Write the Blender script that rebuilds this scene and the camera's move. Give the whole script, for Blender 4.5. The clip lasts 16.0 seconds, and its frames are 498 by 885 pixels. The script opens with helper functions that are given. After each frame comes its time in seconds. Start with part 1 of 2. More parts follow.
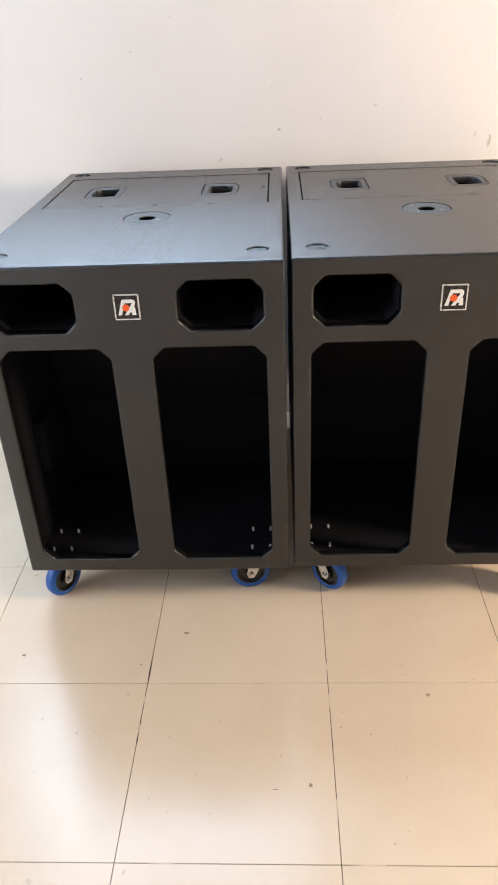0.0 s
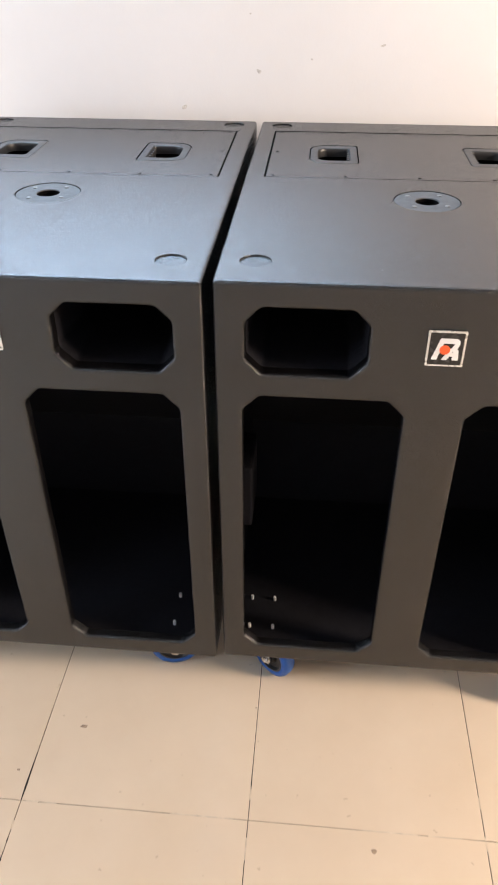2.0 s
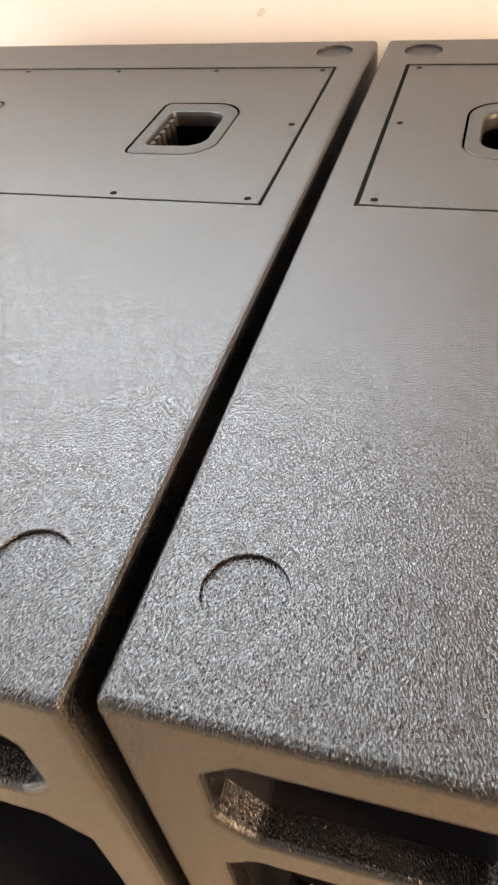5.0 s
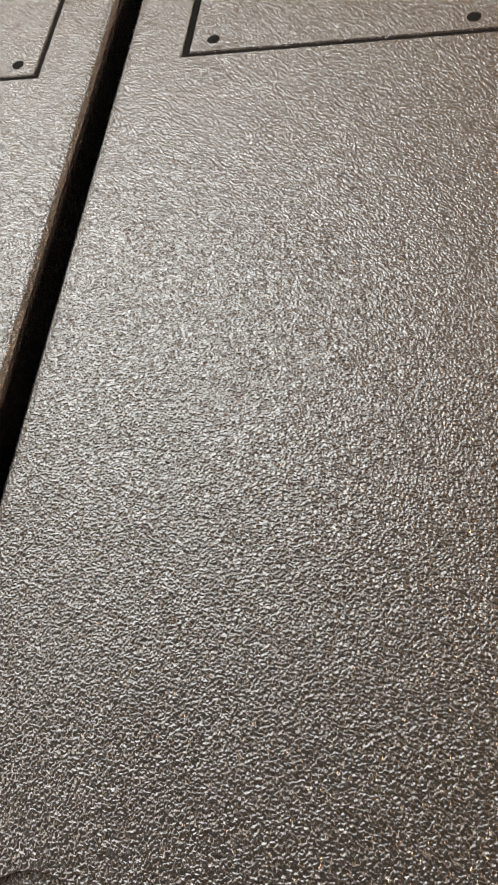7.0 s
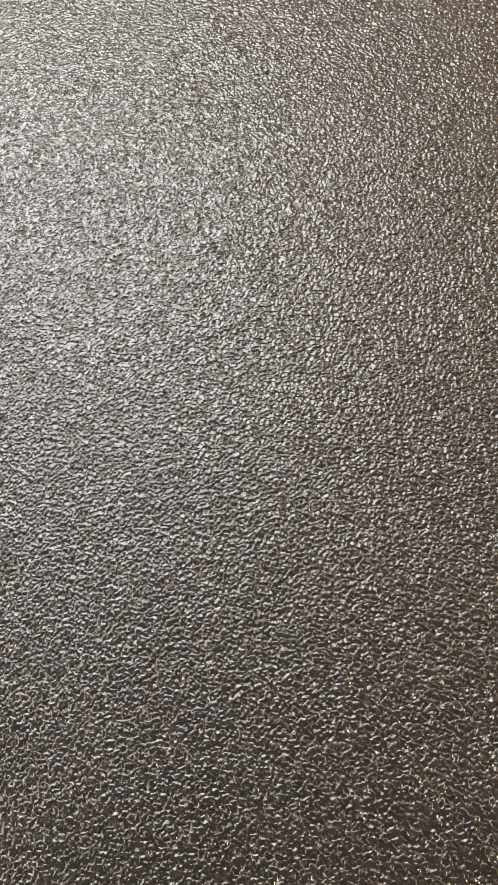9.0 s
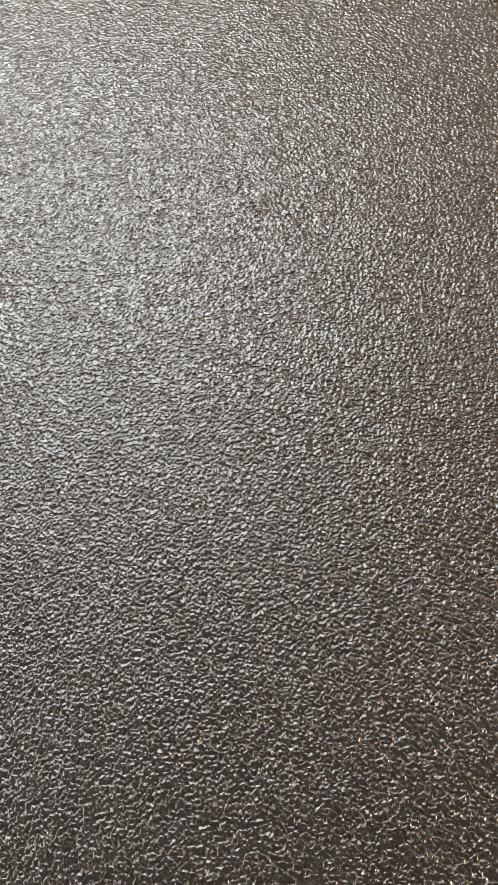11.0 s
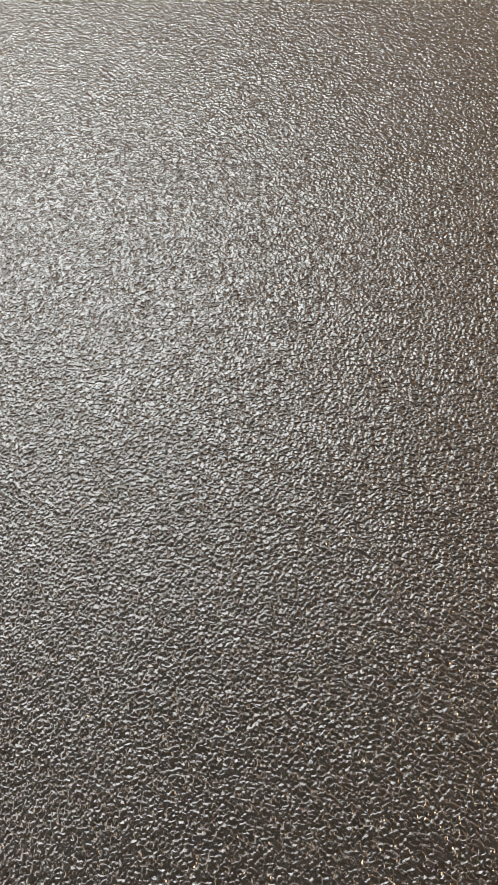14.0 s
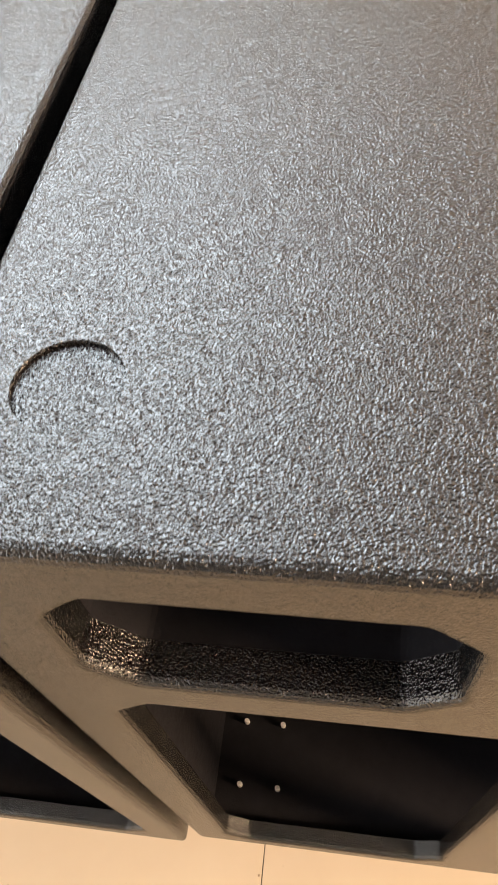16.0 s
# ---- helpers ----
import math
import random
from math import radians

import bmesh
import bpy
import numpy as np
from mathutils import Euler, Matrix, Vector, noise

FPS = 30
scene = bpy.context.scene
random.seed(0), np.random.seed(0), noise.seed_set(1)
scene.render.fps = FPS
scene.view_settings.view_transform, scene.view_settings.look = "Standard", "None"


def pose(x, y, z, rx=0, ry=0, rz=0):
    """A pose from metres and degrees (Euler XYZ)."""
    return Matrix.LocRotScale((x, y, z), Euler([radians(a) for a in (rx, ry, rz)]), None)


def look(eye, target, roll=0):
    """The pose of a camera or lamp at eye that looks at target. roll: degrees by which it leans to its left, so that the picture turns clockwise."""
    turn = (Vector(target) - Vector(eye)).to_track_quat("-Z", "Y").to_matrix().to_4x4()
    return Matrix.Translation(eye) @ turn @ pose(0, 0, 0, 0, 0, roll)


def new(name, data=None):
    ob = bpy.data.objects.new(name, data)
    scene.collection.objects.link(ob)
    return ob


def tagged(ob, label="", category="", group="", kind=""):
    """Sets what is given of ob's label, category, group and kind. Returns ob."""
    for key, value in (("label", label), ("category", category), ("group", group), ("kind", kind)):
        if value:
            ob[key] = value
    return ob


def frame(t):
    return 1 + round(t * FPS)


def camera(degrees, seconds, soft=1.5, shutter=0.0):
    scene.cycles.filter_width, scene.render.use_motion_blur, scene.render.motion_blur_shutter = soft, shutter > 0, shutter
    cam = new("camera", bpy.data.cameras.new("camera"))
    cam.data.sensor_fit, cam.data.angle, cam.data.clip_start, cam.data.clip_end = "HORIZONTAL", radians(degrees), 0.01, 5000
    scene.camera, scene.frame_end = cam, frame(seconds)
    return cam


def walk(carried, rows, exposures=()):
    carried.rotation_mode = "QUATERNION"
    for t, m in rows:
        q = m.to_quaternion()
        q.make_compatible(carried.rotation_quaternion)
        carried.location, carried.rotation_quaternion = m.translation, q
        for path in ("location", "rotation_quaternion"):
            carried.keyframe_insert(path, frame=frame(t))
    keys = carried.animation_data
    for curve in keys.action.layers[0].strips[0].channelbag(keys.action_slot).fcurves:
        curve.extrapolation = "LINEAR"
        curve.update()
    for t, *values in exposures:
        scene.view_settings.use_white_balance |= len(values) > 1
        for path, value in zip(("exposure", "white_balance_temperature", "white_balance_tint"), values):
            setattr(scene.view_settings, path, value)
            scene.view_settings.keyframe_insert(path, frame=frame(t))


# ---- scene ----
cam = camera(37.2, 16.0, soft=1.7, shutter=0.3)
# seconds, stops, kelvin, tint
EXPOSURES = [(0, -0.32, 6000, 11), (1.5, -0.17, 5950, 12), (2.5, -0.02, 5900, 12), (3.0, 0.06, 5900, 13), (3.5, 0.12, 6750, 15), (4.2, 0.18, 7150, 16), (6.3, 0.24, 8900, 18),
             (8.2, 0.09, 8900, 18), (10.3, 0.0, 8500, 16), (14.0, 0.02, 8550, 16), (15.0, 0.18, 8550, 17), (15.5, 0.20, 8250, 17), (16.0, 0.13, 7600, 15)]
PATH = [
    (0, (-0.018, -1.726, 1.627), (-0.112, -0.012, 0.601), -2.6),
    (0.5, (0.073, -1.586, 1.628), (-0.057, 0.107, 0.57), -3.2),
    (1, (0.172, -1.458, 1.626), (0.033, 0.215, 0.54), -2.3),
    (1.5, (0.197, -1.335, 1.604), (0.05, 0.31, 0.476), -0.9),
    (2, (0.169, -1.122, 1.588), (0.023, 0.495, 0.42), -0.1),
    (2.5, (0.152, -0.945, 1.569), (-0.006, 0.651, 0.374), -0.9),
    (3, (0.242, -0.775, 1.559), (-0.012, 0.808, 0.362), -3.5),
    (3.5, (0.314, -0.553, 1.585), (-0.08, 1.012, 0.403), -5.0),
    (4, (0.302, -0.425, 1.557), (-0.202, 1.07, 0.328), -5.3),
    (4.2, (0.248, -0.374, 1.537), (-0.27, 1.098, 0.286), -5.2),
    (6.3, (0.162, 0.147, 1.427), (-0.335, 1.109, -0.255), -17.5),
    (6.5, (0.181, 0.167, 1.417), (-0.296, 1.079, -0.297), -19.2),
    (7, (0.211, 0.16, 1.414), (-0.236, 0.974, -0.357), -23.7),
    (7.5, (0.221, 0.168, 1.397), (-0.198, 0.896, -0.418), -26.7),
    (8, (0.246, 0.181, 1.392), (-0.148, 0.84, -0.455), -27.9),
    (8.2, (0.243, 0.186, 1.385), (-0.134, 0.81, -0.477), -28.1),
    (10.3, (0.236, 0.175, 1.345), (-0.083, 0.751, -0.544), -24.6),
    (10.5, (0.231, 0.167, 1.347), (-0.095, 0.76, -0.535), -23.8),
    (11, (0.23, 0.148, 1.367), (-0.085, 0.798, -0.498), -19.9),
    (11.5, (0.221, 0.141, 1.364), (-0.081, 0.822, -0.492), -17.6),
    (12, (0.215, 0.14, 1.361), (-0.075, 0.839, -0.49), -16.6),
    (12.5, (0.223, 0.154, 1.364), (-0.077, 0.856, -0.484), -17.8),
    (13, (0.216, 0.174, 1.361), (-0.098, 0.879, -0.484), -19.3),
    (13.5, (0.226, 0.184, 1.364), (-0.101, 0.887, -0.479), -20.8),
    (14, (0.236, 0.175, 1.37), (-0.112, 0.899, -0.461), -21.8),
    (14.5, (0.229, 0.179, 1.376), (-0.158, 0.95, -0.428), -22.6),
    (15, (0.212, 0.108, 1.42), (-0.152, 0.988, -0.338), -18.0),
    (15.1, (0.209, 0.084, 1.432), (-0.139, 0.965, -0.329), -17.2),
    (15.3, (0.21, 0.004, 1.426), (-0.128, 0.975, -0.29), -14.5),
    (15.5, (0.212, -0.062, 1.414), (-0.097, 0.957, -0.279), -12.4),
    (15.7, (0.212, -0.094, 1.399), (-0.068, 0.96, -0.277), -10.7),
    (16, (0.21, -0.121, 1.365), (-0.08, 0.989, -0.273), -9.3),
]
walk(cam, [(t, look(eye, target, roll)) for t, eye, target, roll in PATH], EXPOSURES)

# ---- light, world and exposure ----
world = bpy.data.worlds.new("world")
scene.world = world
world.use_nodes = True
wn = world.node_tree
sky = wn.nodes.new("ShaderNodeTexSky")
sky.sky_type, sky.sun_disc = "NISHITA", False
sky.sun_elevation, sky.sun_rotation = radians(40), radians(250)
wn.links.new(sky.outputs[0], wn.nodes["Background"].inputs[0])
wn.nodes["Background"].inputs[1].default_value = 0.1


def area_lamp(name, eye, target, sx, sy, watts, colour):
    data = bpy.data.lights.new(name, "AREA")
    data.shape, data.size, data.size_y, data.energy, data.color = "RECTANGLE", sx, sy, watts, colour
    ob = new(name, data)
    ob.matrix_world = look(eye, target)
    return ob


area_lamp("high_window_daylight", (-0.78, 1.27, 2.60), (-0.75, -1.0, 1.8), 1.80, 1.62, 154, (0.67, 0.84, 1.0))
area_lamp("window_daylight", (-3.22, -1.2, 1.65), (0, -1.2, 1.5), 2.0, 1.6, 90, (0.82, 0.91, 1.0))
area_lamp("side_window_daylight", (3.82, -0.85, 1.95), (0, -0.45, 0.95), 0.6, 0.8, 265, (1.0, 0.75, 0.52))


# ---- materials ----
def material(name):
    m = bpy.data.materials.new(name)
    m.use_nodes = True
    return m, m.node_tree, m.node_tree.nodes["Principled BSDF"]


def node(nt, kind, **values):
    n = nt.nodes.new(kind)
    for key, value in values.items():
        n.inputs[key.replace("_", " ")].default_value = value
    return n


def ramp(nt, source, stops):
    n = nt.nodes.new("ShaderNodeValToRGB")
    e = n.color_ramp.elements
    while len(e) < len(stops):
        e.new(0.5)
    for k, (p, c) in zip(e, stops):
        k.position = p
        k.color = (*c, 1) if len(c) == 3 else (c[0], c[0], c[0], 1)
    nt.links.new(source, n.inputs[0])
    return n.outputs[0]


def coords(nt):
    m = nt.nodes.new("ShaderNodeMapping")
    m.inputs["Location"].default_value = (0.1371, 0.2917, 0.0613)
    m.inputs["Rotation"].default_value = (0.41, 0.73, 0.32)
    nt.links.new(nt.nodes.new("ShaderNodeTexCoord").outputs["Object"], m.inputs["Vector"])
    return m.outputs[0]


def noise_out(nt, co, scale, detail=3.0, rough=0.55):
    n = node(nt, "ShaderNodeTexNoise", Scale=scale, Detail=detail, Roughness=rough)
    nt.links.new(co, n.inputs["Vector"])
    return n.outputs[0]


def maths(nt, op, a, b):
    n = nt.nodes.new("ShaderNodeMath")
    n.operation = op
    for k, v in enumerate((a, b)):
        if isinstance(v, (int, float)):
            n.inputs[k].default_value = v
        else:
            nt.links.new(v, n.inputs[k])
    return n.outputs[0]


def bump(nt, bsdf, height, strength, distance):
    n = node(nt, "ShaderNodeBump", Strength=strength, Distance=distance)
    nt.links.new(height, n.inputs["Height"])
    nt.links.new(n.outputs[0], bsdf.inputs["Normal"])
    return n


def coat_material():
    """Black polyurea cabinet coat: soft uneven pebbles of about two millimetres."""
    m, nt, b = material("textured_black_coat")
    co = coords(nt)
    warp = nt.nodes.new("ShaderNodeVectorMath")
    warp.operation = "MULTIPLY_ADD"
    wob = node(nt, "ShaderNodeTexNoise", Scale=520.0, Detail=1.0)
    nt.links.new(co, wob.inputs["Vector"])
    nt.links.new(wob.outputs["Color"], warp.inputs[0])
    warp.inputs[1].default_value = (0.0014, 0.0014, 0.0014)
    nt.links.new(co, warp.inputs[2])
    v = nt.nodes.new("ShaderNodeTexVoronoi")
    v.feature = "SMOOTH_F1"
    v.inputs["Scale"].default_value, v.inputs["Smoothness"].default_value = 860.0, 0.6
    nt.links.new(warp.outputs[0], v.inputs["Vector"])
    square = maths(nt, "MULTIPLY", v.outputs["Distance"], v.outputs["Distance"])
    dome = maths(nt, "SUBTRACT", 1.0, maths(nt, "MULTIPLY", square, maths(nt, "ADD", square, 0.5)))
    swell = noise_out(nt, warp.outputs[0], 760, 0.0, 0.5)
    fine = noise_out(nt, co, 1700, 2.0, 0.5)
    coarse = noise_out(nt, co, 330, 1.0, 0.5)
    h = maths(nt, "ADD", maths(nt, "MULTIPLY", dome, 0.75), maths(nt, "MULTIPLY", fine, 0.06))
    h = maths(nt, "ADD", h, maths(nt, "MULTIPLY", swell, 1.05))
    h = maths(nt, "ADD", h, maths(nt, "MULTIPLY", coarse, 0.40))
    bump(nt, b, h, 1.0, 0.00059)
    b.inputs["Specular IOR Level"].default_value = 0.74
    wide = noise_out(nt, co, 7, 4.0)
    # Shade put into the colour: hollows of the bump darker, its crests lighter.
    pebble_shade = maths(nt, "ADD", maths(nt, "MULTIPLY", swell, 0.5), maths(nt, "MULTIPLY", coarse, 0.5))
    tone = maths(nt, "ADD", maths(nt, "MULTIPLY", wide, 0.25), maths(nt, "MULTIPLY", pebble_shade, 0.75))
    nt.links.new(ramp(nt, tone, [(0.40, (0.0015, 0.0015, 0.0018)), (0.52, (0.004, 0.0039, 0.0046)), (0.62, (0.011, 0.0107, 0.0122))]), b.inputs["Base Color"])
    cell = nt.nodes.new("ShaderNodeSeparateColor")
    nt.links.new(v.outputs["Color"], cell.inputs[0])
    gloss = maths(nt, "ADD", maths(nt, "MULTIPLY", cell.outputs[0], 0.4), maths(nt, "MULTIPLY", noise_out(nt, co, 330, 1.0), 0.6))
    nt.links.new(ramp(nt, gloss, [(0.28, (0.18,)), (0.72, (0.265,))]), b.inputs["Roughness"])
    return m


def plain(name, colour, rough=0.5, metal=0.0, spread=0.12, scale=40.0, relief=0.0, relief_scale=300.0, shine=0.5):
    m, nt, b = material(name)
    co = coords(nt)
    lo, hi = [tuple(min(1, c * (1 + s)) for c in colour) for s in (-spread, spread)]
    nt.links.new(ramp(nt, noise_out(nt, co, scale), [(0.3, lo), (0.7, hi)]), b.inputs["Base Color"])
    nt.links.new(ramp(nt, noise_out(nt, co, scale * 2.3), [(0.3, (max(0.02, rough - 0.06),)), (0.7, (rough + 0.06,))]), b.inputs["Roughness"])
    b.inputs["Metallic"].default_value = metal
    b.inputs["Specular IOR Level"].default_value = shine
    if relief:
        bump(nt, b, noise_out(nt, co, relief_scale), relief, 0.001)
    return m


def tile_material():
    """Polished beige ceramic with faint clouds, scuffs and specks."""
    m, nt, b = material("polished_beige_tile")
    geo = nt.nodes.new("ShaderNodeNewGeometry").outputs["Position"]
    cloud = noise_out(nt, geo, 3.2, 5.0, 0.6)
    info = nt.nodes.new("ShaderNodeObjectInfo").outputs["Random"]
    mixed = maths(nt, "ADD", maths(nt, "MULTIPLY", cloud, 0.85), maths(nt, "MULTIPLY", info, 0.15))
    base = ramp(nt, mixed, [(0.3, (0.68, 0.56, 0.415)), (0.7, (0.74, 0.625, 0.48))])
    spots = ramp(nt, noise_out(nt, geo, 38, 2.0, 0.5), [(0.25, (0.42, 0.34, 0.25)), (0.285, (1, 1, 1))])
    mix = nt.nodes.new("ShaderNodeMixRGB")
    mix.blend_type = "MULTIPLY"
    mix.inputs[0].default_value = 0.28
    nt.links.new(base, mix.inputs[1])
    nt.links.new(spots, mix.inputs[2])
    nt.links.new(mix.outputs[0], b.inputs["Base Color"])
    nt.links.new(ramp(nt, noise_out(nt, geo, 6, 2.0, 0.5), [(0.25, (0.21,)), (0.8, (0.262,))]), b.inputs["Roughness"])
    b.inputs["Specular IOR Level"].default_value = 0.5
    bump(nt, b, noise_out(nt, geo, 14, 2.0), 0.03, 0.002)
    return m


def wall_material(name, colour):
    m, nt, b = material(name)
    geo = nt.nodes.new("ShaderNodeNewGeometry").outputs["Position"]
    dirt = noise_out(nt, geo, 2.1, 5.0, 0.6)
    lo = tuple(c * 0.955 for c in colour)
    nt.links.new(ramp(nt, dirt, [(0.3, lo), (0.65, colour)]), b.inputs["Base Color"])
    b.inputs["Roughness"].default_value = 0.75
    h = maths(nt, "ADD", noise_out(nt, geo, 18, 4.0, 0.6), maths(nt, "MULTIPLY", noise_out(nt, geo, 160, 2.0), 0.25))
    bump(nt, b, h, 0.25, 0.003)
    return m


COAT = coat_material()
INNER = plain("matt_black_inside", (0.010, 0.010, 0.013), 0.8, relief=0.5, shine=0.14)
PLASTIC = plain("black_plastic", (0.024, 0.024, 0.025), 0.42, relief=0.4)
STEEL = plain("zinc_plated_steel", (0.62, 0.62, 0.60), 0.26, 1.0)
BRIGHT = plain("bright_zinc", (0.90, 0.90, 0.90), 0.35, 0.3, spread=0.03)
DULLSTEEL = plain("dull_steel", (0.18, 0.18, 0.175), 0.42, 0.8)
DARKSTEEL = plain("black_screw", (0.004, 0.004, 0.004), 0.85, shine=0.08)
PLATE = plain("painted_steel_plate", (0.085, 0.083, 0.082), 0.75, 0.0, relief=0.5, relief_scale=600, shine=0.35)
# Near-black that stands in for shade in the groove, wells, bores and screw holes.
SHADE_BLACK = plain("shade_black", (0.004, 0.004, 0.004), 0.9, shine=0.05)
BOARD = plain("black_stained_board", (0.010, 0.010, 0.012), 0.38, relief=0.3)
BLUE = plain("blue_rubber", (0.010, 0.080, 0.33), 0.42, relief=0.2)
RUBBER = plain("black_wheel_core", (0.012, 0.012, 0.013), 0.35)
WHITE = plain("white_print", (0.80, 0.79, 0.77), 0.35, spread=0.03)
SILVER = plain("silver_rim", (0.74, 0.73, 0.71), 0.3, 0.6, spread=0.04)
BLACKGLOSS = plain("black_badge_face", (0.016, 0.015, 0.015), 0.25)
ORANGE = plain("orange_print", (0.80, 0.11, 0.02), 0.35, spread=0.04)
TILE = tile_material()
GROUT = plain("dark_grout", (0.10, 0.082, 0.063), 0.85, scale=9.0, spread=0.75)
WALL = wall_material("white_painted_plaster", (0.82, 0.805, 0.795))
CEIL = wall_material("grey_ceiling_paint", (0.23, 0.23, 0.23))
CHIP = plain("grey_chipped_plaster", (0.62, 0.59, 0.55), 0.85, spread=0.3, scale=90)


# ---- building helpers ----
def finish(name, bm, mat, parent=None, label="", smooth=False):
    me = bpy.data.meshes.new(name)
    bmesh.ops.recalc_face_normals(bm, faces=bm.faces)
    if smooth:
        for f in bm.faces:
            f.smooth = True
    bm.to_mesh(me)
    bm.free()
    me.materials.append(mat)
    ob = new(name, me)
    if parent:
        ob.parent = parent
    if label:
        tagged(ob, label)
    return ob


def part(name, bm, mat, parent, label="", smooth=False):
    return finish(name, bm, mat, parent, label, smooth)


def box(bm, x0, x1, y0, y1, z0, z1, bevel=0.0, segments=2):
    made = bmesh.ops.create_cube(bm, size=1.0)["verts"]
    for v in made:
        v.co = Vector((x0 + (v.co.x + 0.5) * (x1 - x0), y0 + (v.co.y + 0.5) * (y1 - y0), z0 + (v.co.z + 0.5) * (z1 - z0)))
    if bevel:
        edges = list({e for v in made for e in v.link_edges})
        bmesh.ops.bevel(bm, geom=edges, offset=bevel, segments=segments, profile=0.5, affect="EDGES")
    return bm


def ring(bm, points):
    vs = [bm.verts.new(p) for p in points]
    return vs, [bm.edges.new((a, b)) for a, b in zip(vs, vs[1:] + vs[:1])]


def bridge(bm, a, b):
    """Quads between two loops with the same number of corners."""
    n = len(a)
    for k in range(n):
        bm.faces.new((a[k], a[(k + 1) % n], b[(k + 1) % n], b[k]))


def tube(bm, loops, cap_first=False, cap_last=True):
    """Skin through a list of loops of points; returns the first loop's edges."""
    made = [ring(bm, pts) for pts in loops]
    for (a, _), (b, _) in zip(made, made[1:]):
        bridge(bm, a, b)
    if cap_last:
        bm.faces.new(made[-1][0])
    if cap_first:
        bm.faces.new(made[0][0])
    return made[0][1]


def circle(cx, cy, r, n=40, start=0.0):
    return [(cx + r * math.cos(start + 2 * math.pi * k / n), cy + r * math.sin(start + 2 * math.pi * k / n)) for k in range(n)]


def octagon(x0, x1, z0, z1, c, grow=0.0):
    """An upright opening with cut corners, widened all round by grow."""
    x0, x1, z0, z1, c = x0 - grow, x1 + grow, z0 - grow, z1 + grow, c + 0.586 * grow
    return [(x0 + c, z0), (x1 - c, z0), (x1, z0 + c), (x1, z1 - c), (x1 - c, z1), (x0 + c, z1), (x0, z1 - c), (x0, z0 + c)]


def softened(points, r, n=3):
    """The same outline with its corners rounded a little."""
    out = []
    m = len(points)
    for k in range(m):
        p, a, b = (Vector(points[j % m]) for j in (k, k - 1, k + 1))
        da, db = (a - p).normalized() * r, (b - p).normalized() * r
        for s in range(n + 1):
            f = s / n
            out.append(tuple((p + da) * (1 - f) ** 2 + p * 2 * f * (1 - f) + (p + db) * f**2))
    return out


def d_shape(cx, cy, sx, sy, r_left, r_right, n=6):
    """A rectangle round (cx, cy) with one corner radius at its left end and another at its right end."""
    out = []
    for qx, qy, r, a0 in ((1, 1, r_right, 0), (-1, 1, r_left, 90), (-1, -1, r_left, 180), (1, -1, r_right, 270)):
        ox, oy = cx + qx * (sx / 2 - r), cy + qy * (sy / 2 - r)
        for k in range(n + 1):
            a = radians(a0 + 90 * k / n)
            out.append((ox + r * math.cos(a), oy + r * math.sin(a)))
    return out


def lathe(bm, profile, n=40, axis="y"):
    """Turn (radius, along) pairs round an axis through the origin."""
    loops = []
    for r, h in profile:
        loops.append([(r * math.cos(2 * math.pi * k / n), h, r * math.sin(2 * math.pi * k / n)) if axis == "y" else
                      (r * math.cos(2 * math.pi * k / n), r * math.sin(2 * math.pi * k / n), h) for k in range(n)])
    tube(bm, loops, cap_first=True, cap_last=True)
    return bm


def shift(bm, m):
    bmesh.ops.transform(bm, matrix=m, verts=bm.verts)
    return bm


def filled(bm, edges):
    bmesh.ops.triangle_fill(bm, use_beauty=True, use_dissolve=False, edges=edges)


# ---- the room ----
def slab(name, x0, x1, y0, y1, z0, z1, mat, label, category):
    bm = bmesh.new()
    box(bm, x0, x1, y0, y1, z0, z1)
    return tagged(finish(name, bm, mat), label, category, kind="structure")


X0, X1, Y0, Y1, Z1 = -3.2, 3.8, -6.5, 1.26, 3.8
floor = slab("floor", X0 - 0.2, X1 + 0.2, Y0 - 0.2, Y1 + 0.2, -0.12, -0.003, GROUT, "floor of polished square beige tiles with thin dark joints", "floor")
slab("wall_front", X0 - 0.2, X1 + 0.2, Y0 - 0.2, Y0, 0.0, Z1, WALL, "plain white painted plaster wall", "wall")
ceiling = slab("ceiling", X0 - 0.2, X1 + 0.2, Y0 - 0.2, Y1 + 0.2, Z1, Z1 + 0.15, CEIL, "plain dark grey painted flat ceiling", "ceiling")


def wall_with_opening(name, at, a0, a1, o0, o1, z0, z1, along, label):
    """A wall 0.2 m thick with one rectangular opening through it."""
    bm = bmesh.new()
    for lo, hi, b, t in ((a0, o0, 0.0, Z1), (o1, a1, 0.0, Z1), (o0, o1, 0.0, z0), (o0, o1, z1, Z1)):
        if hi - lo > 0.01 and t - b > 0.01:
            if along == "y":
                box(bm, at - 0.2, at, lo, hi, b, t)
            else:
                box(bm, lo, hi, at - 0.2, at, b, t)
    return tagged(finish(name, bm, WALL), label, "wall", kind="structure")


wall_back = wall_with_opening("wall_back", Y1 + 0.2, X0 - 0.2, X1 + 0.2, -1.70, 0.14, 1.76, 3.44, "x", "white painted plaster wall with small chips and scuffs")
wall_with_opening("wall_left", X0, Y0, Y1, -2.2, -0.2, 0.85, 2.45, "y", "white plaster wall with a wide window opening")
wall_with_opening("wall_right", X1 + 0.2, Y0, Y1, -1.16, -0.54, 1.53, 2.37, "y", "white plaster wall with a broad window opening")


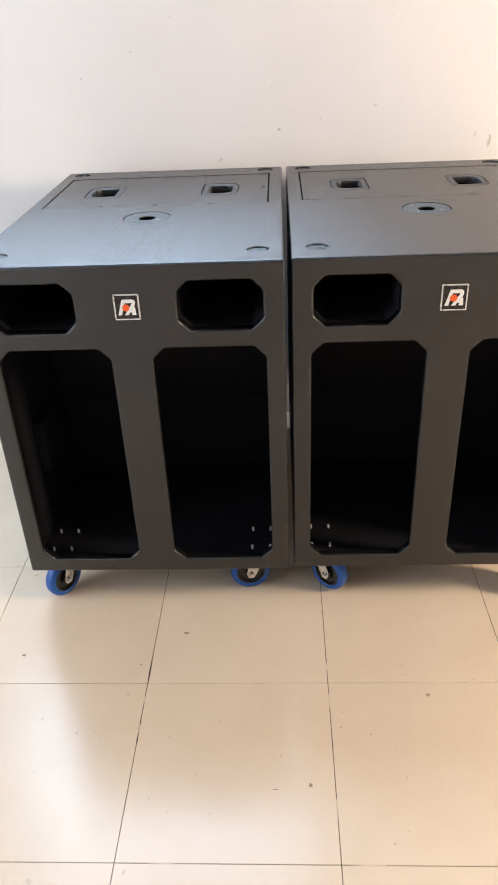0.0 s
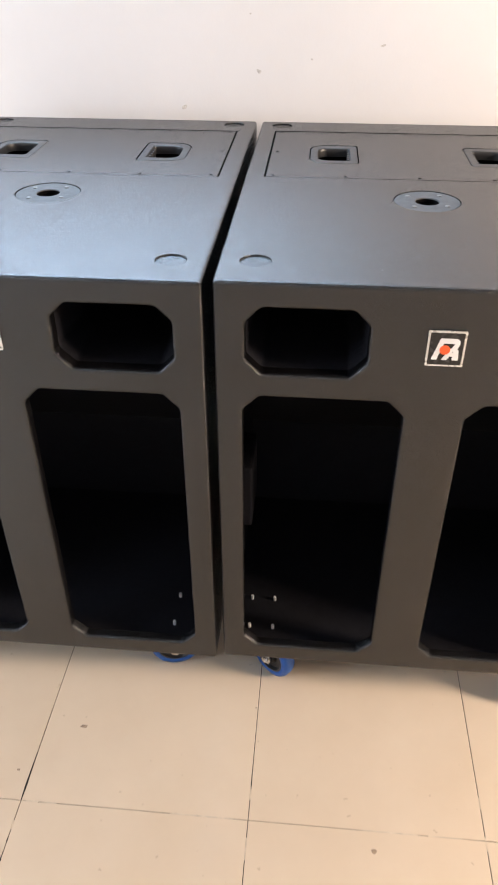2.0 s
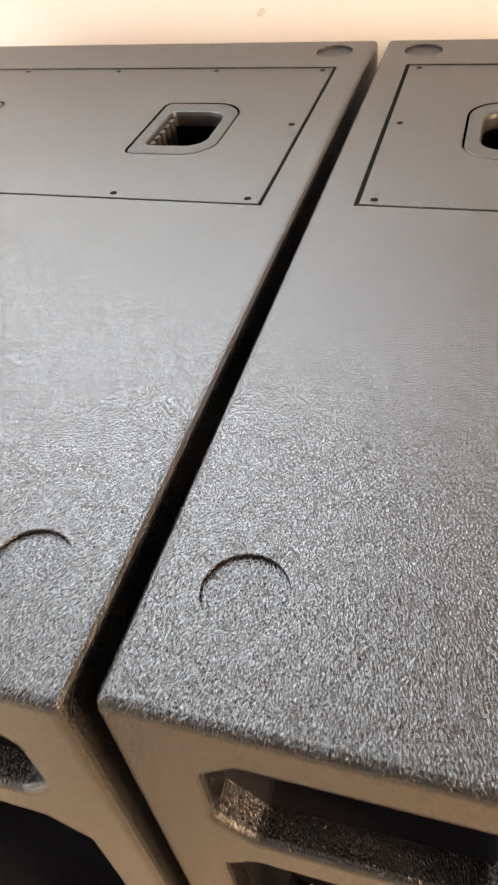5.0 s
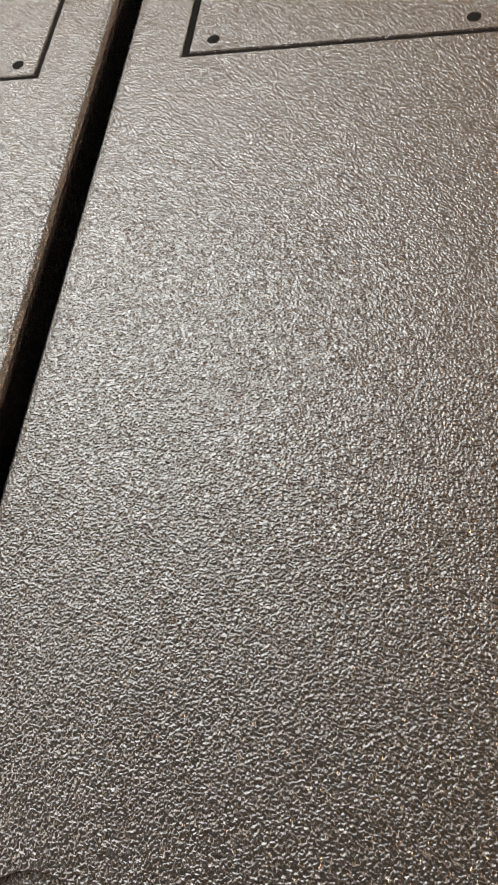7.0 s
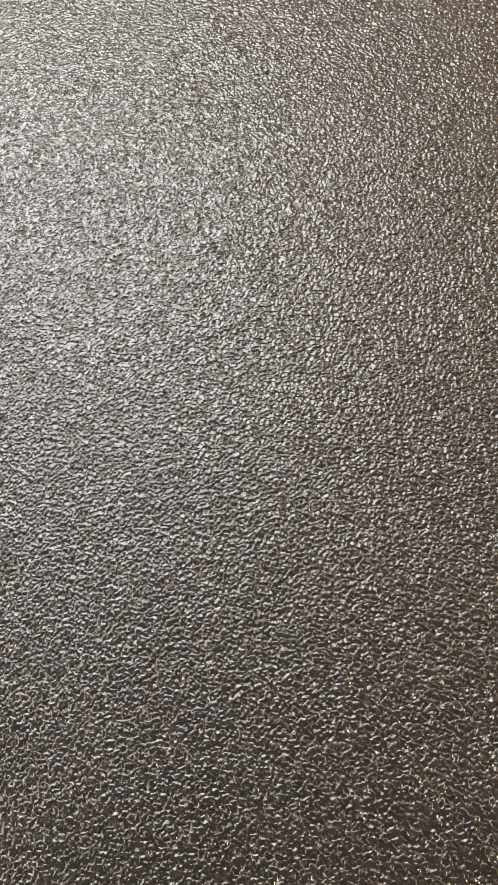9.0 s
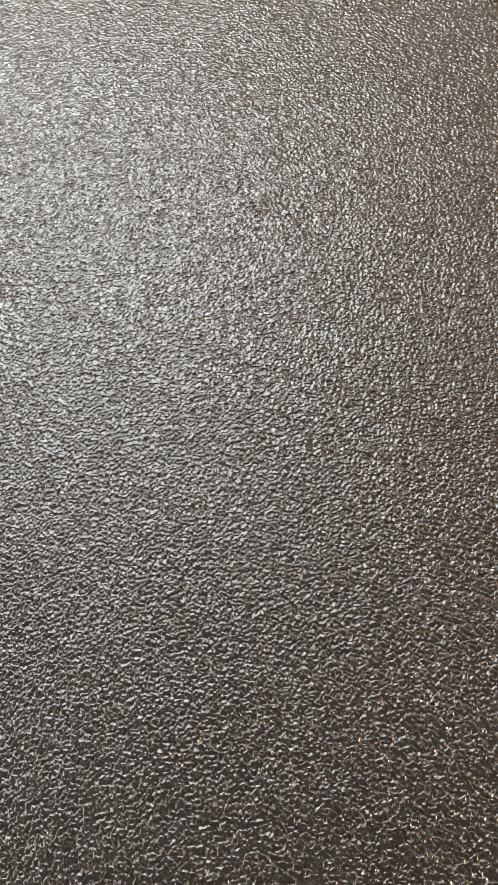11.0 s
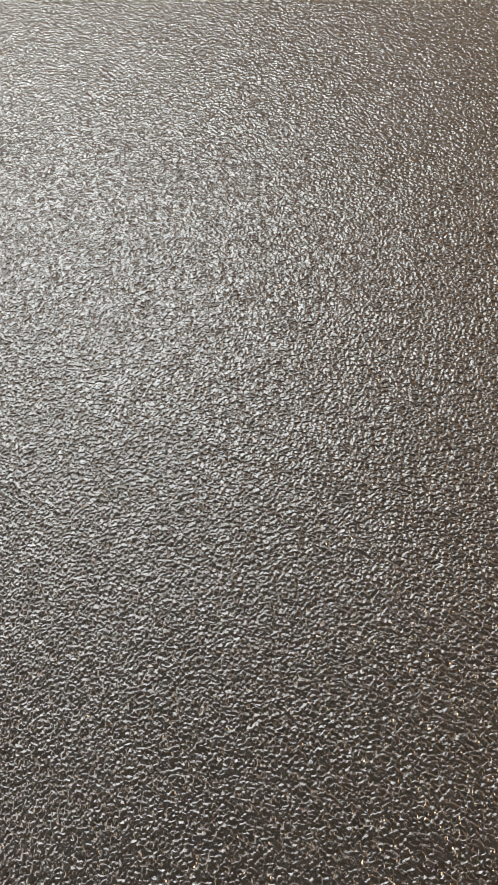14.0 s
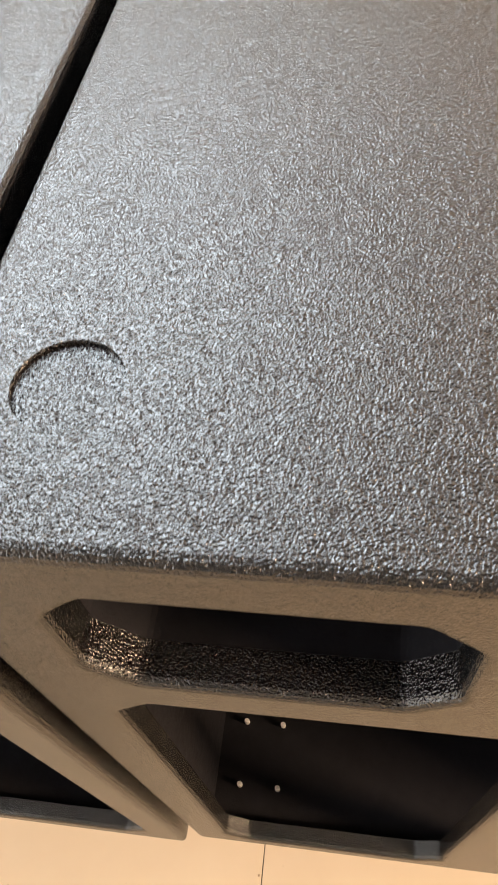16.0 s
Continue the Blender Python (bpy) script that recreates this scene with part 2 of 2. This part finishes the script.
# ---- loudspeaker cabinets ----
W, H0, H1 = 0.784, 0.155, 1.10        # width, underside and top above the floor
ZU, ZT = H0, H1
HALF = W / 2
UP = (0.0535, 0.2640, 0.928, 1.054, 0.028)   # upper port: x from the side, heights, corner cut
LOW = (0.0490, 0.3380, 0.201, 0.8810, 0.030)  # lower mouth


def cabinet_body(D):
    """The outer shell: rounded box with recesses in the top and four mouths in the front."""
    bm = bmesh.new()
    box(bm, -HALF, HALF, 0, D, ZU, ZT, 0.007, 3)
    top = max(bm.faces, key=lambda f: (round(f.normal.z, 3), f.calc_area()))
    front = max(bm.faces, key=lambda f: (round(-f.normal.y, 3), f.calc_area()))
    e_top, e_front = list(top.edges), list(front.edges)
    bmesh.ops.delete(bm, geom=[top, front], context="FACES_ONLY")

    def sunk(outline, depth, floor_face=True, round_edge=0.0015):
        a = [(x, y, ZT) for x, y in outline]
        c = Vector((sum(p[0] for p in outline) / len(outline), sum(p[1] for p in outline) / len(outline)))
        b = []
        for x, y in outline:
            inward = (c - Vector((x, y))).normalized() * 0.0005
            b.append((x + inward.x, y + inward.y, ZT - round_edge))
        d = [(p[0], p[1], ZT - depth) for p in b]
        return tube(bm, [a, b, d], cap_last=floor_face)

    for s in (-1, 1):
        e_top += sunk(circle(s * (HALF - 0.0650), 0.090, 0.0285), 0.0032)
        e_top += sunk(circle(s * (HALF - 0.0595), D - 0.052, 0.0285), 0.0032)
    e_top += sunk(circle(0.0, 0.440, 0.0695, 56), 0.02, False)
    px, p0, p1 = HALF - 0.0420, 0.583, 1.012
    e_top += sunk([(-px, p0), (px, p0), (px, p1), (-px, p1)], 0.02, False, 0.001)
    filled(bm, e_top)

    for s in (-1, 1):
        for (a, b, z0, z1, c), deep in ((UP, 0.028), (LOW, 0.024)):
            xs = sorted((s * (HALF - a), s * (HALF - b)))
            loops = []
            for grow, y in ((0.006, 0.0), (0.0032, 0.0008), (0.0012, 0.0025), (0.0, 0.006), (0.0, deep)):
                loops.append([(x, y, z) for x, z in softened(octagon(*xs, z0, z1, c, grow), 0.006)])
            e_front += tube(bm, loops, cap_last=False)
    filled(bm, e_front)
    return bm


def port_liner(s, D):
    """The duct behind an upper port, with the port's outline, open to the front."""
    bm = bmesh.new()
    a, b, z0, z1, c = UP
    x0, x1 = sorted((s * (HALF - a), s * (HALF - b)))
    t, y0, y1 = 0.012, 0.0285, 0.52

    def rect(g, y):
        return [(x, y, z) for x, z in softened(octagon(x0, x1, z0, z1, c, g), 0.006)]

    tube(bm, [rect(t, y1 + t), rect(t, y0), rect(0.0005, y0), rect(0.0005, y1)], cap_first=True, cap_last=True)
    return bm


def horn_boards(D):
    """Inner boards of the lower mouths: name, box."""
    t = 0.018
    e = HALF - 0.0015
    return (("floor_board", (-e, e, 0.0245, 0.95, ZU + 0.002, ZU + 0.023)),
            ("side_board", (-e, -e + t, 0.0245, 0.95, ZU + 0.0235, 0.90)),
            ("side_board", (e - t, e, 0.0245, 0.95, ZU + 0.0235, 0.90)),
            ("top_board", (-e, e, 0.0245, 0.95, 0.9005, 0.915)),
            ("back_board", (-e + t, e - t, 0.56, 0.578, ZU + 0.0235, 0.455)))


def slanted_board(D):
    bm = bmesh.new()
    e = HALF - 0.021
    pts = [(0.555, 0.455), (0.578, 0.455), (0.52, 0.60), (0.40, 0.8995), (0.378, 0.8995), (0.50, 0.595)]
    a = [(-e, y, z) for y, z in pts]
    b = [(e, y, z) for y, z in pts]
    tube(bm, [a, b], cap_first=True, cap_last=True)
    return bm


def screw_head(r=0.0045, h=0.0012):
    bm = bmesh.new()
    loops = [[(x, y, z) for x, y in circle(0, 0, rr, 14)] for rr, z in ((r, -0.002), (r, h * 0.3), (r * 0.8, h))]
    tube(bm, loops, cap_first=True, cap_last=True)
    return bm


def access_panel(x_handles):
    bm = bmesh.new()
    px, p0, p1 = HALF - 0.0420 - 0.0046, 0.583 + 0.0046, 1.012 - 0.0040
    z = ZT - 0.0006
    out = [(-px, p0), (px, p0), (px, p1), (-px, p1)]
    loops = [[(x, y, ZT - 0.0185) for x, y in out], [(x, y, z - 0.001) for x, y in out],
             [(x * 0.9975, 0.7975 + (y - 0.7975) * 0.9955, z) for x, y in out]]
    made = [ring(bm, pts) for pts in loops]
    for (a, _), (b, _) in zip(made, made[1:]):
        bridge(bm, a, b)
    edges = list(made[-1][1])
    for hx in x_handles:
        s = 1 if hx > 0 else -1
        o = d_shape(hx, 0.788, 0.120, 0.169, *((0.014, 0.042) if s > 0 else (0.042, 0.014)))
        edges += tube(bm, [[(x, y, z) for x, y in o], [(x, y, ZT - 0.0185) for x, y in o]], cap_last=False)
    filled(bm, edges)
    return bm


def groove_shade():
    """A black strip added as the shade in the joint round the access panel."""
    bm = bmesh.new()
    px, p0, p1 = HALF - 0.0420, 0.583, 1.012
    loops = []
    for g, z in ((0.0004, ZT - 0.016), (0.0004, ZT - 0.0012), (0.0044, ZT - 0.0012), (0.0044, ZT - 0.016)):
        loops.append([(-px + g, p0 + g, z), (px - g, p0 + g, z), (px - g, p1 - g, z), (-px + g, p1 - g, z)])
    made = [ring(bm, p) for p in loops]
    for (a, _), (b, _) in zip(made, made[1:] + made[:1]):
        bridge(bm, a, b)
    return bm


def handle_cup(hx):
    """A recessed carrying handle: flush flange and a cup with finger ribs on its inner side."""
    s = 1 if hx > 0 else -1
    cy, z = 0.788, ZT - 0.0008
    radii = (0.012, 0.040) if s > 0 else (0.040, 0.012)
    inner_r = (0.008, 0.026) if s > 0 else (0.026, 0.008)
    bm = bmesh.new()
    out = d_shape(hx, cy, 0.1145, 0.1635, *radii, n=10)
    inn = d_shape(hx, cy, 0.078, 0.108, *inner_r, n=10)

    def ribbed(pts, grow):
        c = []
        for x, y in pts:
            x2, y2 = hx + (x - hx) * grow, cy + (y - cy) * grow
            c.append((x2, y2))
        return c

    loops = [[(x, y, z - 0.018) for x, y in out], [(x, y, z - 0.0012) for x, y in out],
             [(hx + (x - hx) * 0.98, cy + (y - cy) * 0.985, z) for x, y in out],
             [(x, y, z) for x, y in ribbed(inn, 1.06)], [(x, y, z - 0.0015) for x, y in ribbed(inn, 1.02)],
             [(x, y, z - 0.006) for x, y in inn], [(x, y, z - 0.020) for x, y in ribbed(inn, 0.99)]]
    tube(bm, loops, cap_last=False)
    side = -s
    for k in range(5):
        yy = cy - 0.036 + 0.018 * k
        rib = bmesh.ops.create_cone(bm, cap_ends=True, segments=12, radius1=0.0058, radius2=0.0058, depth=0.05)["verts"]
        for v in rib:
            v.co += Vector((hx + side * 0.0385, yy, z - 0.031))
    return bm


def handle_well(hx):
    """The cup under a handle's flange, coloured near-black for the shade inside it."""
    s = 1 if hx > 0 else -1
    inn = d_shape(hx, 0.788, 0.0785, 0.1085, *((0.008, 0.026) if s > 0 else (0.026, 0.008)), n=10)
    bm = bmesh.new()
    loops = []
    for g, z in ((1.0, 0.0185), (0.97, 0.09), (0.80, 0.102)):
        loops.append([(hx + (x - hx) * g, 0.788 + (y - 0.788) * g, ZT - z) for x, y in inn])
    tube(bm, loops)
    return bm


def pole_plate():
    """Round steel socket plate with a threaded hole in its middle."""
    bm = bmesh.new()
    z = ZT - 0.0012
    ra, rb = circle(0, 0.440, 0.0675, 56), circle(0, 0.440, 0.0662, 56)
    loops = [[(x, y, z - 0.0045) for x, y in ra], [(x, y, z - 0.0008) for x, y in ra], [(x, y, z) for x, y in rb]]
    made = [ring(bm, p) for p in loops]
    for (a, _), (b, _) in zip(made, made[1:]):
        bridge(bm, a, b)
    hole = [[(x, y, zz) for x, y in circle(0, 0.440, r, 56)] for r, zz in ((0.0255, z), (0.0243, z - 0.001), (0.0243, z - 0.004))]
    inner = [ring(bm, p) for p in hole]
    for (a, _), (b, _) in zip(inner, inner[1:]):
        bridge(bm, a, b)
    bridge(bm, made[-1][0], inner[0][0])
    return bm


def socket_bore():
    bm = bmesh.new()
    tube(bm, [[(x, y, z) for x, y in circle(0, 0.440, r, 40)] for r, z in ((0.0249, ZT - 0.0035), (0.0240, ZT - 0.0040), (0.0236, ZT - 0.012), (0.0215, ZT - 0.013), (0.0215, ZT - 0.07))])
    return bm


def flat_shape(pts, y, thick):
    bm = bmesh.new()
    tube(bm, [[(x, y, z) for x, z in pts], [(x, y - thick, z) for x, z in pts]], cap_first=True, cap_last=True)
    return bm


def badge(parent, cx, cz):
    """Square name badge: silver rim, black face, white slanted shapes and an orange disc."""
    w, h = 0.0315, 0.033
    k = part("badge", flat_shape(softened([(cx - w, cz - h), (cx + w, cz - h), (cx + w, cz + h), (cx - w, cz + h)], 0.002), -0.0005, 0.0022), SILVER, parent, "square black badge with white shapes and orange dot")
    part("badge_face", flat_shape(softened([(cx - w + 0.0034, cz - h + 0.0034), (cx + w - 0.0034, cz - h + 0.0034), (cx + w - 0.0034, cz + h - 0.0034), (cx - w + 0.0034, cz + h - 0.0034)], 0.0015), -0.0024, 0.0008), BLACKGLOSS, k)
    u = 0.0235
    shapes = (((-1.0, -0.85), (-0.62, -0.85), (-0.12, 0.85), (-0.5, 0.85)),
              ((-0.5, 0.85), (-0.6, 0.45), (0.55, 0.45), (0.62, 0.85)),
              ((0.62, 0.85), (0.55, 0.45), (0.30, 0.05), (0.72, -0.02), (0.88, 0.40), (0.86, 0.70)),
              ((-0.30, -0.85), (0.25, 0.05), (0.60, 0.02), (0.10, -0.85)),
              ((0.46, -0.85), (0.50, 0.0), (0.84, -0.05), (0.90, -0.85)),
              ((0.10, -0.55), (0.18, -0.30), (0.55, -0.30), (0.55, -0.55)))
    for n, s in enumerate(shapes):
        part("badge_shape", flat_shape([(cx + x * u + 0.001, cz + z * u) for x, z in s], -0.0034, 0.0005 + 0.00008 * n), WHITE, k)
    part("badge_dot", flat_shape([(cx + x - 0.002, cz + z - 0.001) for x, z in circle(0, 0, 0.0088, 24)], -0.0040, 0.0007), ORANGE, k)


def bolt_stud():
    bm = bmesh.new()
    loops = [[(x, y, z) for x, y in circle(0, 0, r, 10)] for r, z in ((0.0039, 0.0), (0.0039, 0.0105), (0.0032, 0.0132))]
    tube(bm, loops, cap_first=True, cap_last=True)
    return bm


def caster(parent, px, py, turn):
    """A swivel caster of 155 mm with a 125 mm blue wheel; turn: where the wheel trails, in degrees."""
    m = Matrix.Translation((px, py, 0)) @ pose(0, 0, 0, 0, 0, turn)
    bm = box(bmesh.new(), -0.0425, 0.0425, -0.0525, 0.0525, ZU - 0.0045, ZU - 0.0005, 0.001, 1)
    top = part("caster", shift(bm, Matrix.Translation((px, py, 0))), STEEL, parent, "swivel caster with blue rubber tyre")
    bm = lathe(bmesh.new(), [(0.030, ZU - 0.018), (0.036, ZU - 0.012), (0.034, ZU - 0.005)], 28, "z")
    part("swivel_head", shift(bm, m), STEEL, top)
    ax = 0.040                        # trail of the axle behind the pivot, along local x
    for s in (-1, 1):
        bm = bmesh.new()
        pts = [(-0.030, ZU - 0.015), (0.034, ZU - 0.015), (0.046, 0.100), (0.056, 0.066), (0.050, 0.050), (0.034, 0.048), (0.026, 0.060), (0.0, 0.115)]
        y = s * 0.0245
        tube(bm, [[(x, y, z) for x, z in pts], [(x, y + s * 0.0028, z) for x, z in pts]], cap_first=True, cap_last=True)
        part("fork_leg", shift(bm, m), STEEL, top)
    bm = lathe(bmesh.new(), [(0.0085, -0.034), (0.0095, -0.028), (0.006, -0.0275), (0.006, 0.0275), (0.0095, 0.028), (0.0085, 0.034)], 6)
    part("axle_bolt", shift(bm, m @ Matrix.Translation((ax, 0, 0.0628))), STEEL, top)
    tyre = [(0.044, -0.017), (0.052, -0.018), (0.0595, -0.0155), (0.0625, -0.009), (0.0628, 0.0), (0.0625, 0.009), (0.0595, 0.0155), (0.052, 0.018), (0.044, 0.017)]
    bm = bmesh.new()
    loops = [[(r * math.cos(a), h, r * math.sin(a)) for a in [2 * math.pi * k / 48 for k in range(48)]] for r, h in tyre]
    made = [ring(bm, p) for p in loops]
    for (a, _), (b, _) in zip(made, made[1:] + made[:1]):
        bridge(bm, a, b)
    part("tyre", shift(bm, m @ Matrix.Translation((ax, 0, 0.0628))), BLUE, top, "blue rubber tyre", True)
    rim = [(0.010, -0.020), (0.018, -0.0195), (0.021, -0.010), (0.036, -0.010), (0.040, -0.0175), (0.0442, -0.0172), (0.0442, 0.0172), (0.040, 0.0175), (0.036, 0.010), (0.021, 0.010), (0.018, 0.0195), (0.010, 0.020)]
    part("wheel_core", shift(lathe(bmesh.new(), rim, 40), m @ Matrix.Translation((ax, 0, 0.0628))), RUBBER, top, "black plastic wheel core")


def side_cup(s):
    """The back of a side handle, standing proud of the inner side board."""
    bm = bmesh.new()
    x0, x1 = sorted((s * (HALF - 0.019), s * (HALF - 0.050)))
    box(bm, x0, x1, 0.20, 0.345, 0.388, 0.562, 0.006, 2)
    return bm


def cabinet(cx, y_front, turns, badge_x, label):
    D = 1.120 - y_front
    top = new("subwoofer_cabinet")
    top.location = (cx, y_front, 0)
    tagged(top, label, "loudspeaker", "pair of subwoofer cabinets")
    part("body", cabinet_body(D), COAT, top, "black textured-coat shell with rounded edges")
    for s in (-1, 1):
        part("port_duct", port_liner(s, D), INNER, top)
        part("side_handle_cup", side_cup(s), INNER, top)
    for name, b in horn_boards(D):
        part(name, box(bmesh.new(), *b), INNER, top)
    part("slanted_board", slanted_board(D), BOARD, top)
    hx = 0.1905
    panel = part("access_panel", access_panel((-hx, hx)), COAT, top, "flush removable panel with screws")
    head = None
    # Flat discs on the panel; the shade in the countersunk holes is their black.
    spots = [(-0.330 + 0.165 * k, y) for y in (0.599, 0.999) for k in range(5)] + [(-0.331, 0.803), (0.331, 0.803)]
    for n, (x, y) in enumerate(spots):
        if head is None:
            head = part("screw", screw_head(0.0046, 0.0004), SHADE_BLACK, panel)
            ob = head
        else:
            ob = new("screw", head.data)
            ob.parent = panel
        ob.location = (x, y, ZT - 0.0008)
    for s in (-1, 1):
        part("handle", handle_cup(s * hx), PLASTIC, panel, "recessed black carrying handle")
        part("handle_well", handle_well(s * hx), SHADE_BLACK, panel, "cup under the handle, its inner shade put into black colour")
    # Added strip, black so that the groove reads as shaded.
    part("panel_groove_shade", groove_shade(), SHADE_BLACK, panel, "thin black strip as shade in the groove round the panel")
    plate = part("pole_socket", pole_plate(), PLATE, top, "round steel pole-mount plate with threaded hole")
    # Bore wall in near-black: the shade down the hole is in its colour.
    part("socket_bore", socket_bore(), SHADE_BLACK, plate, "threaded bore, its inner shade put into black colour")
    first = None
    for k in range(4):
        a = radians(52 + 90 * k)
        if first is None:
            first = ob = part("plate_screw", screw_head(0.0055, 0.0018), DULLSTEEL, plate)
        else:
            ob = new("plate_screw", first.data)
            ob.parent = plate
        ob.location = (0.048 * math.cos(a), 0.440 + 0.048 * math.sin(a), ZT - 0.0012)
    badge(top, badge_x, 0.994)
    stud = None
    for (ox, oy), turn in zip(((-0.309, 0.117), (0.309, 0.117), (-0.309, D - 0.117), (0.309, D - 0.117)), turns):
        caster(top, ox, oy, turn)
        for dx in (-0.028, 0.028):
            for dy in (-0.045, 0.045):
                if stud is None:
                    stud = ob = part("bolt", bolt_stud(), BRIGHT, top, "short bright bolt end")
                else:
                    ob = new("bolt", stud.data)
                    ob.parent = top
                    tagged(ob, "short bright bolt end")
                ob.location = (ox + dx, oy + dy, ZU + 0.0225)
    return top


cabinet(-0.401, -0.012, (236, 190, 150, 90), 0.005, "black textured subwoofer cabinet on blue-tyred casters beside its twin")
right_cabinet = cabinet(0.399, -0.003, (-41, -70, 90, 10), -0.001, "black textured subwoofer cabinet on blue-tyred casters, its top slightly chipped")


speck = bmesh.new()
tube(speck, [[(x, y, ZT - 0.0002) for x, y in circle(-0.114, 0.064, 0.0018, 7)], [(x, y, ZT + 0.0005) for x, y in circle(-0.114, 0.064, 0.0018, 7)]], cap_first=True)
part("coat_chip", speck, DULLSTEEL, right_cabinet, "tiny pale chip in the coat")


# ---- wall chips and floor tiles ----
def chip(x, z, w, h, turn):
    rng = random.Random(int(x * 1000) * 7 + int(z * 1000))
    bm = bmesh.new()
    pts = []
    for k in range(9):
        a = 2 * math.pi * k / 9
        r = 0.6 + 0.4 * rng.random()
        u, v = w * r * math.cos(a), h * r * math.sin(a)
        c, s = math.cos(radians(turn)), math.sin(radians(turn))
        pts.append((x + u * c - v * s, z + u * s + v * c))
    tube(bm, [[(px, Y1 + 0.001, pz) for px, pz in pts], [(px + 0.0, Y1 - 0.0006, pz) for px, pz in pts]], cap_first=True, cap_last=True)
    return bm


for x, z, w, h, turn in ((-0.015, 1.206, 0.009, 0.006, -30), (0.338, 1.276, 0.010, 0.004, 10), (0.138, 1.239, 0.004, 0.003, 0), (-0.04, 1.352, 0.004, 0.003, 0),
                         (0.769, 1.141, 0.007, 0.026, -8), (0.714, 1.163, 0.003, 0.012, -20), (-0.24, 1.105, 0.012, 0.006, 30), (0.385, 1.564, 0.004, 0.003, 0),
                         (-0.395, 1.589, 0.004, 0.003, 0), (-0.737, 1.402, 0.006, 0.003, 40), (-0.545, 1.484, 0.004, 0.003, 0), (0.693, 1.222, 0.004, 0.003, 20)):
    part("paint_chip", chip(x, z, w, h, turn), CHIP, wall_back, "small grey chip in the paint")

STAIN = plain("brown_floor_stain", (0.30, 0.22, 0.15), 0.5, spread=0.4, scale=120)
for x, y, w, h in ((-0.319, -0.119, 0.011, 0.006), (-0.791, -0.204, 0.009, 0.005), (-0.439, -0.24, 0.005, 0.003), (-0.572, -0.473, 0.0028, 0.0022), (-0.524, -0.471, 0.0014, 0.0014),
                   (0.117, -0.455, 0.0024, 0.002), (0.192, -0.475, 0.004, 0.0013), (-0.038, -0.539, 0.002, 0.002), (0.032, -0.619, 0.006, 0.007), (-0.052, -0.631, 0.009, 0.0012),
                   (0.358, -0.35, 0.007, 0.006), (0.266, -0.598, 0.0022, 0.0014), (0.215, -0.762, 0.0024, 0.002), (-0.354, -0.658, 0.0018, 0.0024), (0.087, -0.032, 0.0026, 0.0026),
                   (0.493, -0.612, 0.006, 0.004)):
    rng = random.Random(int(x * 1000) + 3 * int(y * 1000))
    bm = bmesh.new()
    pts = [(x + w * c * (0.6 + 0.4 * rng.random()), y + h * d * (0.6 + 0.4 * rng.random())) for c, d in circle(0, 0, 1, 9)]
    tube(bm, [[(px, py, -0.001) for px, py in pts], [(px, py, 0.0005) for px, py in pts]], cap_first=True)
    part("stain", bm, STAIN, floor, "small brown stain")

CRACK = plain("black_joint_dirt", (0.03, 0.025, 0.02), 0.9, spread=0.5, scale=90)
for x, y0, y1, w in ((-0.4095, -0.306, -0.195, 0.0026), (-0.4095, -0.445, -0.418, 0.0016), (-0.4095, -0.505, -0.470, 0.0018), (-0.4095, -0.400, -0.388, 0.0014),
                     (0.092, -0.235, -0.205, 0.0014), (0.092, -0.52, -0.49, 0.0013)):
    bm = bmesh.new()
    ym = y0 + 0.3 * (y1 - y0)
    pts = [(x - 0.3 * w, y0), (x + 0.5 * w, y0), (x + w, ym), (x + 0.2 * w, y1), (x - 0.2 * w, y1), (x - 0.8 * w, ym)]
    tube(bm, [[(px, py, -0.002) for px, py in pts], [(px, py, 0.0004) for px, py in pts]], cap_first=True)
    part("joint_crumb", bm, CRACK, floor, "dark dirt in a tile joint")

FILL = plain("pale_joint_filler", (0.62, 0.53, 0.41), 0.6, spread=0.2, scale=60)
for along, at, lo, hi in (("y", -0.4095, -0.372, -0.352), ("y", -0.4095, -0.470, -0.446), ("y", 0.092, -0.262, -0.238), ("y", 0.092, -0.391, -0.346), ("y", 0.092, -0.700, -0.655),
                          ("y", 0.5935, -0.240, -0.214), ("y", 0.5935, -0.330, -0.300), ("x", -0.3085, -0.398, -0.372), ("x", -0.3085, -0.352, -0.330), ("x", -0.3085, -0.075, 0.060),
                          ("x", -0.3085, 0.338, 0.452), ("x", -0.3085, 0.475, 0.545), ("x", -0.8100, -0.330, -0.275), ("x", -0.8100, 0.130, 0.190)):
    bm = bmesh.new()
    w = 0.0011
    if along == "y":
        box(bm, at - w, at + w, lo, hi, -0.0028, 0.0002, 0.0002, 1)
    else:
        box(bm, lo, hi, at - w, at + w, -0.0028, 0.0002, 0.0002, 1)
    part("joint_filler", bm, FILL, floor, "pale filler left in a tile joint")

PITCH = 0.5015
tile_mesh = None
for i in range(-6, 7):
    for j in range(-12, 4):
        if tile_mesh is None:
            first = part("tile", box(bmesh.new(), 0.0009, PITCH - 0.0009, 0.0007, PITCH - 0.0007, -0.0029, 0.0, 0.0006, 1), TILE, floor)
            tile_mesh, ob = first.data, first
        else:
            ob = new("tile", tile_mesh)
            ob.parent = floor
        ob.location = (0.092 + i * PITCH, -0.3085 + j * PITCH, 0)
